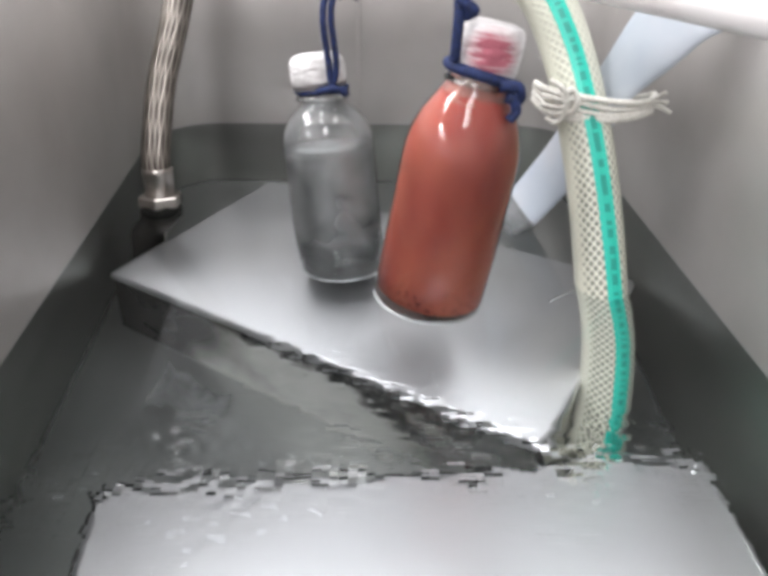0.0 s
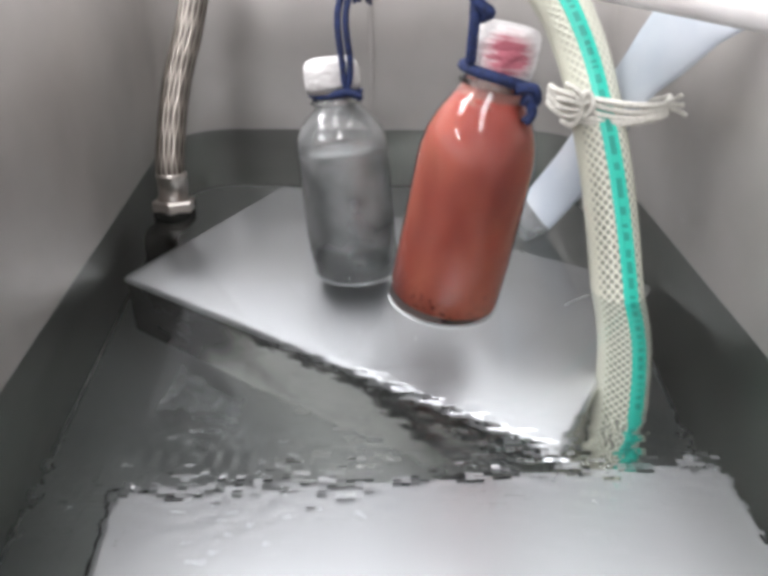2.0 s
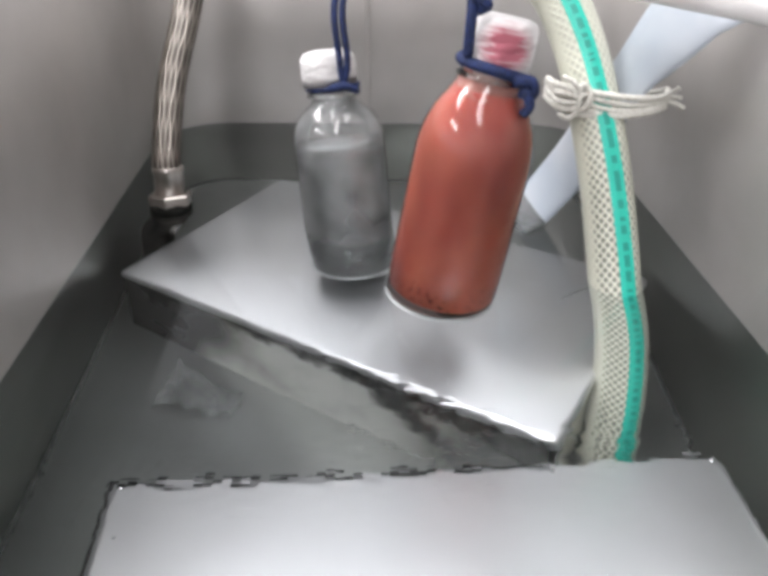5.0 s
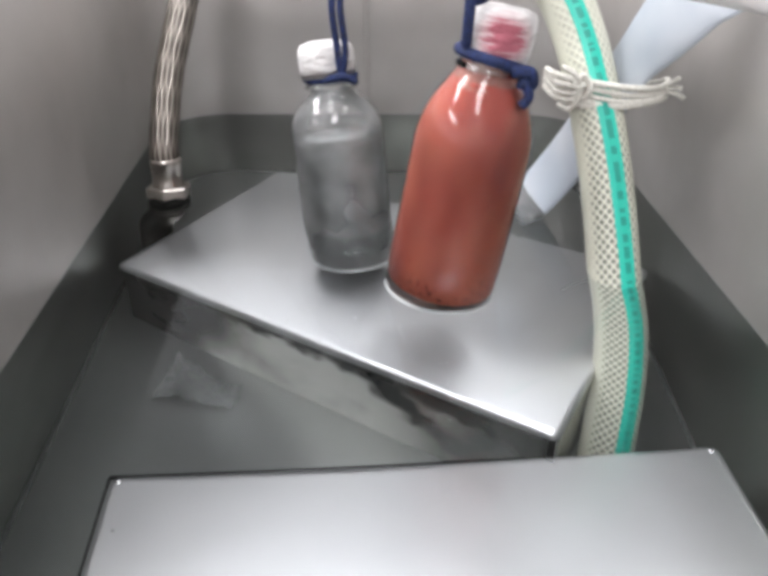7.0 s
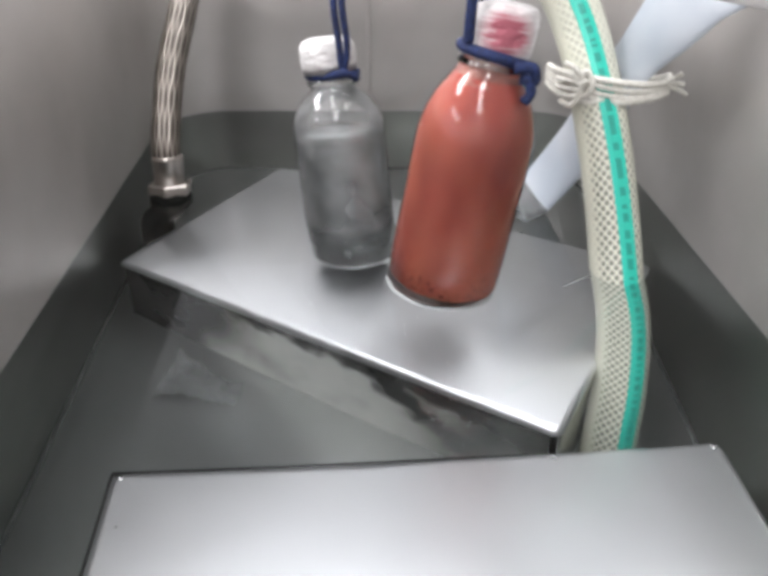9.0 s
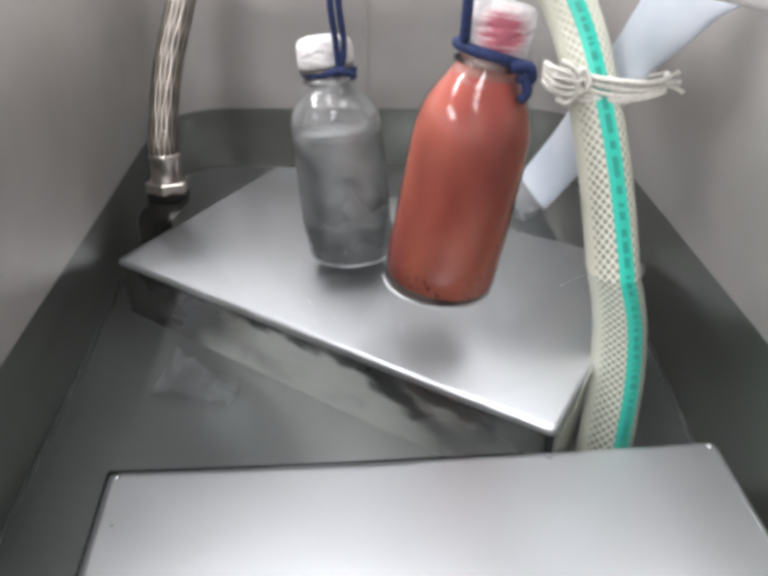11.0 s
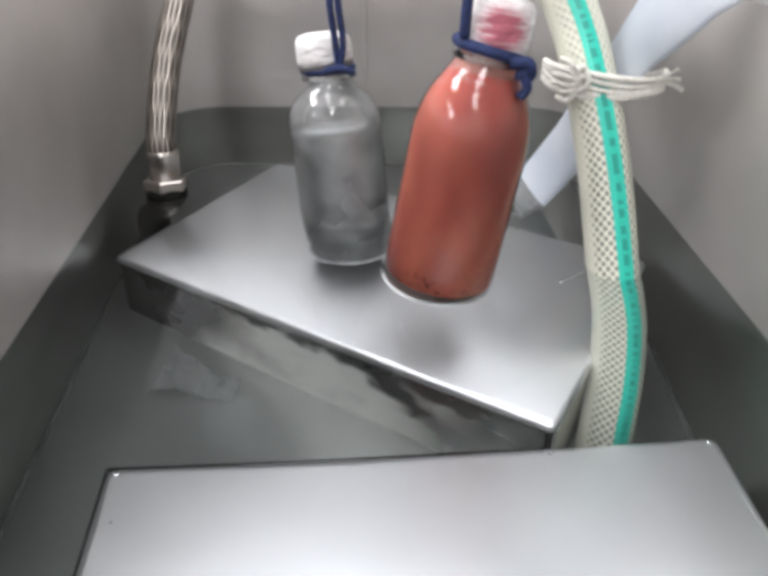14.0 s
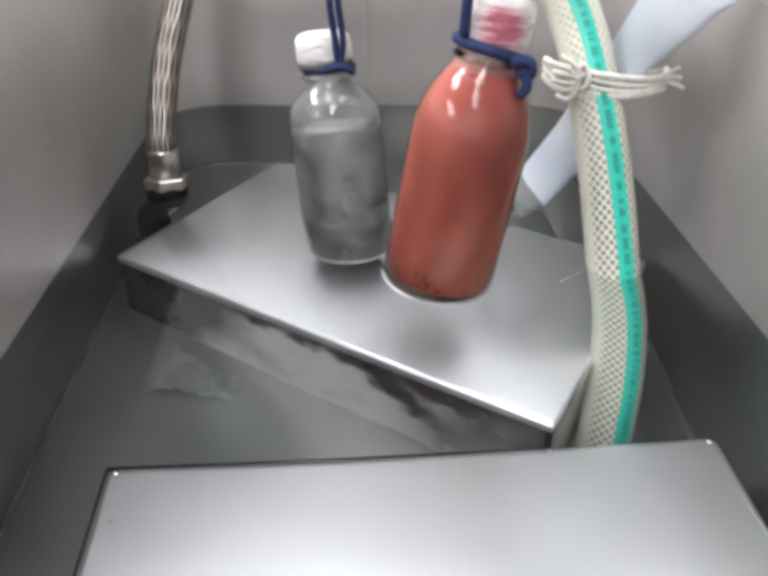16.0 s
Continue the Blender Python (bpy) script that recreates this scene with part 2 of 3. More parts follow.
def braid_material(name, base, hole, metal, rough, around, along, low, high, relief, dry=None, plain=None):
    """Crossed yarns laid on a tube: u runs round the tube, v along it. dry: the stretch over which a chalky film thins out; plain: the turns over which the wall turns milky."""
    m = mat(name, base, rough, metal)
    uv = node(m, "ShaderNodeTexCoord")
    sep = node(m, "ShaderNodeSeparateXYZ")
    link(m, uv, "UV", sep, "Vector")

    def math(op, a, b):
        n = m.node_tree.nodes.new("ShaderNodeMath")
        n.operation = op
        for i, v in enumerate((a, b)):
            if isinstance(v, (int, float)):
                n.inputs[i].default_value = v
            elif v is not None:
                m.node_tree.links.new(v, n.inputs[i])
        return n.outputs[0]

    u, v = math("MULTIPLY", sep.outputs[0], around * 2 * 3.14159), math("MULTIPLY", sep.outputs[1], along * 2 * 3.14159)
    cross = math("MULTIPLY", math("COSINE", math("ADD", u, v), None), math("COSINE", math("SUBTRACT", u, v), None))
    cross = math("ABSOLUTE", cross, None)
    if plain:
        milky = node(m, "ShaderNodeMapRange")
        link(m, sep, "X", milky, "Value")
        for key, value in (("From Min", plain[0]), ("From Max", plain[1]), ("To Min", 1.0), ("To Max", 0.15)):
            milky.inputs[key].default_value = value
        cross = math("MULTIPLY", cross, milky.outputs["Result"])
    r = node(m, "ShaderNodeValToRGB")
    m.node_tree.links.new(cross, r.inputs["Fac"])
    e = r.color_ramp.elements
    e[0].position, e[0].color, e[1].position, e[1].color = low, (*base, 1), high, (*hole, 1)
    b = m.node_tree.nodes["Principled BSDF"]
    link(m, r, "Color", b, "Base Color")
    if dry:
        film, mix = node(m, "ShaderNodeMapRange"), node(m, "ShaderNodeMix")
        mix.data_type = "RGBA"
        link(m, sep, "Y", film, "Value")
        for key, value in (("From Min", dry[0]), ("From Max", dry[1]), ("To Min", 0.85), ("To Max", 0.0)):
            film.inputs[key].default_value = value
        link(m, film, "Result", mix, "Factor")
        m.node_tree.links.new(r.outputs["Color"], mix.inputs[6])
        mix.inputs[7].default_value = (*base, 1)
        m.node_tree.links.new(mix.outputs[2], b.inputs["Base Color"])
    n = node(m, "ShaderNodeBump", Strength=relief, Distance=0.0008)
    n.invert = True
    m.node_tree.links.new(cross, n.inputs["Height"])
    link(m, n, "Normal", b, "Normal")
    return m


M_HOSE = braid_material("braided_clear_hose", (0.58, 0.58, 0.48), (0.17, 0.18, 0.15), 0.0, 0.28, 10, 110, 0.22, 0.70, 0.4, (0.10, 0.19), (0.37, 0.44))
M_FLEX = braid_material("steel_braid", (0.31, 0.28, 0.25), (0.07, 0.06, 0.052), 1.0, 0.36, 8, 16, 0.25, 0.85, 0.6)


# ---- building helpers ----
def finish(bm, smooth=True):
    bmesh.ops.recalc_face_normals(bm, faces=bm.faces)
    for f in bm.faces:
        f.smooth = smooth
    return bm


def mesh_of(name, bm, material):
    me = bpy.data.meshes.new(name)
    bm.to_mesh(me)
    bm.free()
    me.materials.append(material)
    return me


def part(name, bm, material, parent=None, label="", at=None):
    ob = new(name, mesh_of(name, bm, material))
    if parent:
        ob.parent = parent
    if at is not None:
        ob.matrix_basis = at
    if label:
        tagged(ob, label)
    return ob


def thing(name, label, category, at=None, group="", kind=""):
    ob = new(name)
    ob.empty_display_size = 0.02
    if at is not None:
        ob.matrix_basis = at
    return tagged(ob, label, category, group, kind)


def lathe(profile, n=48, bm=None, wobble=0.0):
    """A turned body from (radius, height) pairs; radius 0 closes it."""
    bm = bm or bmesh.new()
    rings = []
    for r, z in profile:
        if r <= 0:
            rings.append([bm.verts.new((0, 0, z))])
        else:
            ring = []
            for i in range(n):
                a = 2 * math.pi * i / n
                k = r * (1 + wobble * noise.noise(Vector((math.cos(a) * 2, math.sin(a) * 2, z * 90))))
                ring.append(bm.verts.new((k * math.cos(a), k * math.sin(a), z)))
            rings.append(ring)
    for a, b in zip(rings, rings[1:]):
        for i in range(n):
            j = (i + 1) % n
            if len(a) == 1 and len(b) > 1:
                bm.faces.new((a[0], b[j], b[i]))
            elif len(b) == 1 and len(a) > 1:
                bm.faces.new((a[i], a[j], b[0]))
            elif len(a) > 1:
                bm.faces.new((a[i], a[j], b[j], b[i]))
    return finish(bm)


def spline(points, steps=10):
    """A smooth line through the points."""
    p = [Vector(q) for q in points]
    p = [2 * p[0] - p[1]] + p + [2 * p[-1] - p[-2]]
    out = []
    for a, b, c, d in zip(p, p[1:], p[2:], p[3:]):
        for k in range(steps):
            t = k / steps
            out.append(0.5 * (2 * b + (c - a) * t + (2 * a - 5 * b + 4 * c - d) * t * t + (3 * b - a - 3 * c + d) * t ** 3))
    return out + [p[-2]]


def frames_along(line, first=(1, 0, 0)):
    """Tangent, side and up for each point of the line, without twist."""
    side = Vector(first)
    out = []
    for i, p in enumerate(line):
        t = (line[min(i + 1, len(line) - 1)] - line[max(i - 1, 0)]).normalized()
        side = (side - side.dot(t) * t).normalized()
        out.append((t, side, t.cross(side)))
    return out


def tube(line, radius, n=16, bm=None, first=(1, 0, 0), flat=1.0, arc=None, lift=0.0, cap=True, twist=None):
    """A tube along the line (radius a number or one for each point), with uv round and along it. arc: only that span of turns; twist: turns added at each point."""
    bm = bm or bmesh.new()
    uvl = bm.loops.layers.uv.verify()
    closed = arc is None
    lo, hi = arc or (0.0, 1.0)
    rings, length, dist = [], [0.0], 0.0
    fr = frames_along(line, first)
    for i, p in enumerate(line):
        r = radius[i] if isinstance(radius, (list, tuple)) else radius
        r += lift
        ring = []
        for k in range(n if closed else n + 1):
            a = 2 * math.pi * (lo + (hi - lo) * k / n + (twist[i] if twist else 0))
            ring.append(bm.verts.new(p + fr[i][1] * r * math.cos(a) + fr[i][2] * r * flat * math.sin(a)))
        rings.append(ring)
        if i:
            dist += (p - line[i - 1]).length
            length.append(dist)
    for i in range(len(line) - 1):
        for k in range(n):
            j = (k + 1) % n if closed else k + 1
            f = bm.faces.new((rings[i][k], rings[i][j], rings[i + 1][j], rings[i + 1][k]))
            for lp, (u, v) in zip(f.loops, ((k, i), (k + 1, i), (k + 1, i + 1), (k, i + 1))):
                lp[uvl].uv = (lo + (hi - lo) * u / n, length[v])
            f.smooth = True
    if closed and cap:
        bm.faces.new(rings[0][::-1])
        bm.faces.new(rings[-1])
    return bm


def box(sx, sy, sz, bevel=0.0, bm=None, at=(0, 0, 0), segments=2):
    """A box whose base is at z = 0."""
    out = bmesh.new()
    bmesh.ops.create_cube(out, size=1)
    for v in out.verts:
        v.co = Vector((v.co.x * sx, v.co.y * sy, (v.co.z + 0.5) * sz)) + Vector(at)
    if bevel:
        bmesh.ops.bevel(out, geom=out.edges[:], offset=bevel, segments=segments, affect="EDGES", profile=0.5)
    return finish(out, False)


def rounded_outline(x0, x1, y0, y1, r, n=8):
    pts = []
    for cx, cy, a0 in ((x1 - r, y1 - r, 0), (x0 + r, y1 - r, 90), (x0 + r, y0 + r, 180), (x1 - r, y0 + r, 270)):
        for k in range(n + 1):
            a = radians(a0 + 90 * k / n)
            pts.append((cx + r * math.cos(a), cy + r * math.sin(a)))
    return pts


def loft(rings, close_first=False, close_last=False):
    bm = bmesh.new()
    vs = [[bm.verts.new(p) for p in ring] for ring in rings]
    n = len(vs[0])
    for a, b in zip(vs, vs[1:]):
        for i in range(n):
            j = (i + 1) % n
            bm.faces.new((a[i], a[j], b[j], b[i]))
    if close_first:
        bm.faces.new(vs[0][::-1])
    if close_last:
        bm.faces.new(vs[-1])
    return finish(bm)


# ---- the room round the bath ----
RX, RY0, RY1, RZ0 = 2.3, -1.45, 1.7, -1.02


def room():
    t = 0.1
    part("floor", box(2 * RX, RY1 - RY0, t), M_ROOM_FLOOR, at=pose(0, (RY0 + RY1) / 2, RZ0 - t))
    part("ceiling", box(2 * RX, RY1 - RY0, t), M_ROOM, at=pose(0, (RY0 + RY1) / 2, CEILING_Z))
    for name, w, d, x, y in (("wall_north", 2 * RX + 2 * t, t, 0, RY1 + t / 2), ("wall_south", 2 * RX + 2 * t, t, 0, RY0 - t / 2),
                             ("wall_east", t, RY1 - RY0, RX + t / 2, (RY0 + RY1) / 2), ("wall_west", t, RY1 - RY0, -RX - t / 2, (RY0 + RY1) / 2)):
        part(name, box(w, d, CEILING_Z - RZ0 + 2 * t), M_ROOM, at=pose(x, y, RZ0 - t))
    for ob in scene.objects:
        if ob.type == "MESH":
            words = {"floor": "plain grey room floor", "ceiling": "plain white painted ceiling"}
            tagged(ob, words.get(ob.name, "plain pale painted room wall"), ob.name.split("_")[0], kind="structure")


def ceiling_lamps():
    for lx, ly, _ in LAMPS:
        lamp = thing("ceiling_lamp", "white surface-mounted ceiling lamp with a long light strip", "lamp", pose(lx, ly, CEILING_Z - 0.07), "ceiling lamps")
        part("housing", box(0.34, 1.16, 0.07, 0.01), M_HOUSING, lamp)


def counter():
    c = thing("counter", "plain grey counter that carries the steel bath", "counter", pose(0, 0.25, RZ0))
    part("top", box(1.6, 0.9, 0.04, 0.004), M_COUNTER, c, at=pose(0, 0, -0.132 - 0.04 - RZ0))
    part("base", box(1.5, 0.8, -0.132 - 0.04 - RZ0), M_COUNTER, c)


# ---- the bath ----
X0, X1, Y0, Y1, RIM, BED = -0.157, 0.146, -0.075, 0.533, 0.1335, -0.115


def lean(y, z):
    """The bath's long walls run slightly askew of its back wall above the water line."""
    return 0.042 * max(0.0, 0.46 - y) * min(1.0, max(0.0, 1 + z / 0.1))


def ring_at(z, grow=0.0, r=0.045):
    return [(x + lean(y, z), y, z) for x, y in rounded_outline(X0 - grow, X1 + grow, Y0 - grow, Y1 + grow, max(r + grow, 0.004))]


def water_bath():
    b = thing("water_bath", "deep rectangular stainless steel water bath with rounded corners", "water bath", pose(0, 0, 0))

    rings = [ring_at(BED + 0.002 - 0.002 * math.sin(radians(90 - 15 * k)), -0.002 + 0.002 * math.cos(radians(90 - 15 * k))) for k in range(7)]
    part("floor_joint", loft(rings), M_JOINT, b, "dull grey joint of wall and bottom")
    # Submerged wall, its shade painted in with the darker steel.
    part("wet_wall", loft([rings[-1], ring_at(-0.05), ring_at(-0.0005)]), M_WET, b, "steel wall below the water line, coloured darker for shade")
    part("wall", loft([ring_at(-0.0005), ring_at(0.06), ring_at(RIM - 0.004), ring_at(RIM, 0.003), ring_at(RIM, 0.018), ring_at(RIM - 0.012, 0.019),
                       ring_at(RIM - 0.012, 0.016), ring_at(RIM - 0.003, 0.016), ring_at(RIM - 0.005, 0.004), ring_at(-0.13, 0.004)]), M_WALL, b)
    part("bottom", loft([ring_at(BED, -0.002), ring_at(BED - 0.003, -0.002)], True, True), M_FLOOR, b, "dull wet steel bottom of the bath")
    part("underside", loft([ring_at(-0.1285, 0.003), ring_at(-0.132, 0.003)], True, True), M_WALL, b)
    part("weld_seam", box(0.0035, 0.0012, RIM - 0.006, 0.0005), M_WALL, b, "thin upright weld seam", at=pose(-0.0112, Y1 - 0.0005, 0.002))


# ---- steel covers that stand under the water ----
def steel_cover(name, label, sx, sy, sz, at):
    """A folded steel cover: a top sheet with turned-down sides, open below."""
    c = thing(name, label, "metal cover", at, "steel covers")
    t = 0.0015
    top = loft([[(x, y, z) for x, y in rounded_outline(-sx / 2 + i, sx / 2 - i, -sy / 2 + i, sy / 2 - i, 0.004 - i * 0.5, 3)]
                for z, i in ((-0.004, 0), (-0.0018, 0.0004), (-0.0005, 0.0014), (0, 0.003))], False, True)
    part("top_sheet", top, M_LID, c)
    for nm, w, d, x, y in (("front_side", sx - 0.008, t, 0, -sy / 2 + t / 2 + 0.0004), ("back_side", sx - 0.008, t, 0, sy / 2 - t / 2 - 0.0004),
                           ("left_side", t, sy - 0.008, -sx / 2 + t / 2 + 0.0004, 0), ("right_side", t, sy - 0.008, sx / 2 - t / 2 - 0.0004, 0)):
        part("side_panel", box(w, d, sz - 0.004, 0.0004, segments=1), M_REFLECT if nm == "front_side" else M_SIDE, c, at=pose(x, y, -sz))
    return c


COVER_TOP = -0.055
TRAY_X, TRAY_Y = 0.239, 0.150


def covers():
    h = COVER_TOP - BED
    a = steel_cover("steel_cover", "brushed steel box cover set askew under the water", 0.254, 0.147, h, pose(-0.0005, 0.3505, COVER_TOP, 0, 0, -30.8))
    part("front_edge", tube([Vector((-0.124, -0.0716, -0.0030)), Vector((0.124, -0.0716, -0.0030))], 0.0042, 14), M_EDGE, a, "bright folded front edge")
    part("scratch", tube(spline([Vector((0.0925, 0.029, 0.0001)), Vector((0.0965, 0.038, 0.0001)), Vector((0.1015, 0.046, 0.0001))], 5), 0.0005, 6), M_EDGE, a, "short bright scratch on the cover")
    b = steel_cover("steel_cover", "brushed steel box cover lying square in the bath", TRAY_X, TRAY_Y, h, pose(0.0193, 0.1355, COVER_TOP, 0, 0, 3.7))
    u, v = TRAY_X / 2 + 0.0002, TRAY_Y / 2 + 0.0002
    # Added black strips that stand in for the dark reflection along the turned-down edges.
    part("edge_trim", tube([Vector((-u, v, -0.0022)), Vector((u * 0.35, v, -0.0024))], 0.0011, 8), M_EDGE_SHADE, b, "black strip painting the shade along the back edge")
    part("edge_trim", tube([Vector((-u, -v, -0.0022)), Vector((-u, v, -0.0022))], 0.0008, 8), M_EDGE_SHADE, b, "black strip painting the shade along the edge")
    for x in (-TRAY_X / 2 + 0.004, TRAY_X / 2 - 0.004):
        part("corner_weld", lathe([(0, 0.0009), (0.0010, 0.0006), (0.0014, 0)], 10), M_EDGE, b, "small bright corner weld", at=pose(x, 0.0718, -0.0005))


# ---- bottles ----
FOOT = [(0.0, 0.004), (0.017, 0.003), (0.0215, 0.0), (0.0238, 0.0010), (0.025, 0.0040), (0.025, 0.030)]
CLEAR_BODY = FOOT + [(0.025, 0.072), (0.025, 0.084), (0.0249, 0.0895), (0.0243, 0.0940), (0.0228, 0.0980), (0.0203, 0.1018), (0.0172, 0.1050), (0.0143, 0.1074), (0.0122, 0.1096), (0.0114, 0.1122), (0.0114, 0.1150), (0.0122, 0.1180), (0.0124, 0.129)]
RED_BODY = FOOT + [(0.025, 0.064), (0.0249, 0.0710), (0.0244, 0.0765), (0.0232, 0.0820), (0.0213, 0.0872), (0.0190, 0.0918), (0.0165, 0.0958), (0.0143, 0.0994), (0.0127, 0.1028), (0.0119, 0.1060), (0.0120, 0.1090), (0.0122, 0.119)]


def inside(profile, gap, level, thick=0.0, low=0.0047):
    out = [(0.0, low), (profile[4][0] - gap - 0.0022 - thick, low), (profile[4][0] - gap - thick, low + 0.0019)] + [(r - gap - thick * max(0, 1 - z / 0.045), z) for r, z in [(0.025, 0.015), (0.025, 0.022)] + profile[5:] if z < level - 0.0005]
    r = out[-1][0]
    for (ra, za), (rb, zb) in zip(profile, profile[1:]):
        if za <= level <= zb and zb > za:
            r = ra + (rb - ra) * (level - za) / (zb - za) - gap
    return out + [(r, level), (0.0, level)]


def ring_line(r, z, tilt=0.0, n=40, wav=0.0):
    return [Vector((r * math.cos(2 * math.pi * i / n), r * math.sin(2 * math.pi * i / n), z + tilt * math.cos(2 * math.pi * i / n) + wav * math.sin(9.42 * i / n))) for i in range(n + 1)]


def bottle(label, at, body, glass, liquid, level, cap_material, liquid_label, cap_label, cap_size, cap_at, base, thick=0.0, low=0.0047):
    b = thing("bottle", label, "bottle", at, "hanging bottles")
    part("glass", lathe(body, 64, wobble=0.012), glass, b, "clear glass bottle wall")
    part("liquid", lathe(inside(body, 0.0007, level, thick, low), 64), liquid, b, liquid_label)
    part("base", lathe([(0, 0.0043), (0.0238, 0.0043), (0.0243, 0.0038), (0.0242, 0.0028), (0.0232, 0.0013), (0.0213, 0.0006), (0, 0.0030)], 48), base, b, "thick glass base")
    # Pale ring that paints the highlight round the foot.
    part("base_rim", tube(ring_line(0.0243, 0.0022), 0.0008, 8, cap=False), M_GLINT, b, "base rim with a painted pale glint")
    part("neck_bead", tube(ring_line(0.0133, cap_size[2] - 0.0035), 0.0013, 8, cap=False), glass, b, "glass bead round the neck")
    r, h, low = cap_size
    cap = [(0.0, h), (0.6 * r, h), (0.83 * r, h - 0.001), (0.95 * r, h - 0.0032), (r, h - 0.007), (r, h - 0.012), (0.98 * r, h - 0.017), (0.95 * r, low + 0.002), (0.0127, low)]
    part("cap", lathe(cap, 48, wobble=0.10), cap_material, b, cap_label, at=cap_at)
    return b


def axis_pose(base, top):
    """A pose at base whose z runs to top and whose x keeps to the world's x."""
    z = (Vector(top) - Vector(base)).normalized()
    x = (Vector((1, 0, 0)) - z.x * z).normalized()
    return Matrix.Translation(base) @ Matrix((x, z.cross(x), z)).transposed().to_4x4()


CLEAR_RING, RED_RING = 0.1164, 0.1072
CLEAR_AT = axis_pose((-0.0154, 0.3507, -0.0381), (-0.0280, 0.371, 0.0928)) @ Matrix.Diagonal((0.94, 0.94, 0.968, 1))
RED_AT = axis_pose((0.0250, 0.291, -0.0065), (0.0477, 0.302, 0.1224)) @ Matrix.Scale(1.005, 4)


def bottles():
    c = bottle("clear glass bottle of cloudy water with a white wrapped cap", CLEAR_AT, CLEAR_BODY, M_MISTED, M_CLOUDY, 0.0865, M_CAP, "cloudy grey liquid", "white tape-wrapped cap", (0.0146, 0.1345, CLEAR_RING), pose(-0.0015, 0, 0), M_BASE, 0.0022, 0.0120)
    # Bright arc refracted by the punt, drawn as a thin pale tube.
    punt = [Vector((0.0115 * math.cos(a), -0.0135 + 0.004 * math.sin(a), 0.0105 + 0.0022 * math.sin(2.2 * a))) for a in [radians(20 + 14 * k) for k in range(11)]]
    part("base_seam", tube(punt, 0.00045, 6), M_GLINT, c, "pale painted glint inside the base")
    r = bottle("glass bottle of orange-red liquid with a pink-stained white cap", RED_AT, RED_BODY, M_GLASS, M_RED, 0.0985, M_CAP_PINK, "opaque orange-red liquid", "white cap with a pink stain", (0.0138, 0.1275, RED_RING), pose(0.0012, 0, 0), M_BASE_PALE, 0.0, 0.0056)
    film = [(q - 0.0009, z) for q, z in RED_BODY if 0.095 < z < 0.1085]
    part("liquid_film", lathe(film, 48, wobble=0.05), M_FILM, r, "thin pinkish film inside the neck")


# ---- rod and cords ----
ROD_A, ROD_B = Vector((-0.0935, 0.548, 0.1408)), Vector((0.1715, 0.0945, 0.1408))


def rod_point(y):
    k = (y - ROD_A.y) / (ROD_B.y - ROD_A.y)
    return ROD_A + (ROD_B - ROD_A) * k


def rod():
    line = [ROD_A + (ROD_B - ROD_A) * k / 8 for k in range(9)]
    part_ob = part("support_rod", tube(line, 0.0072, 20), M_ROD)
    tagged(part_ob, "pale plastic rod laid across the bath's rim", "rod")


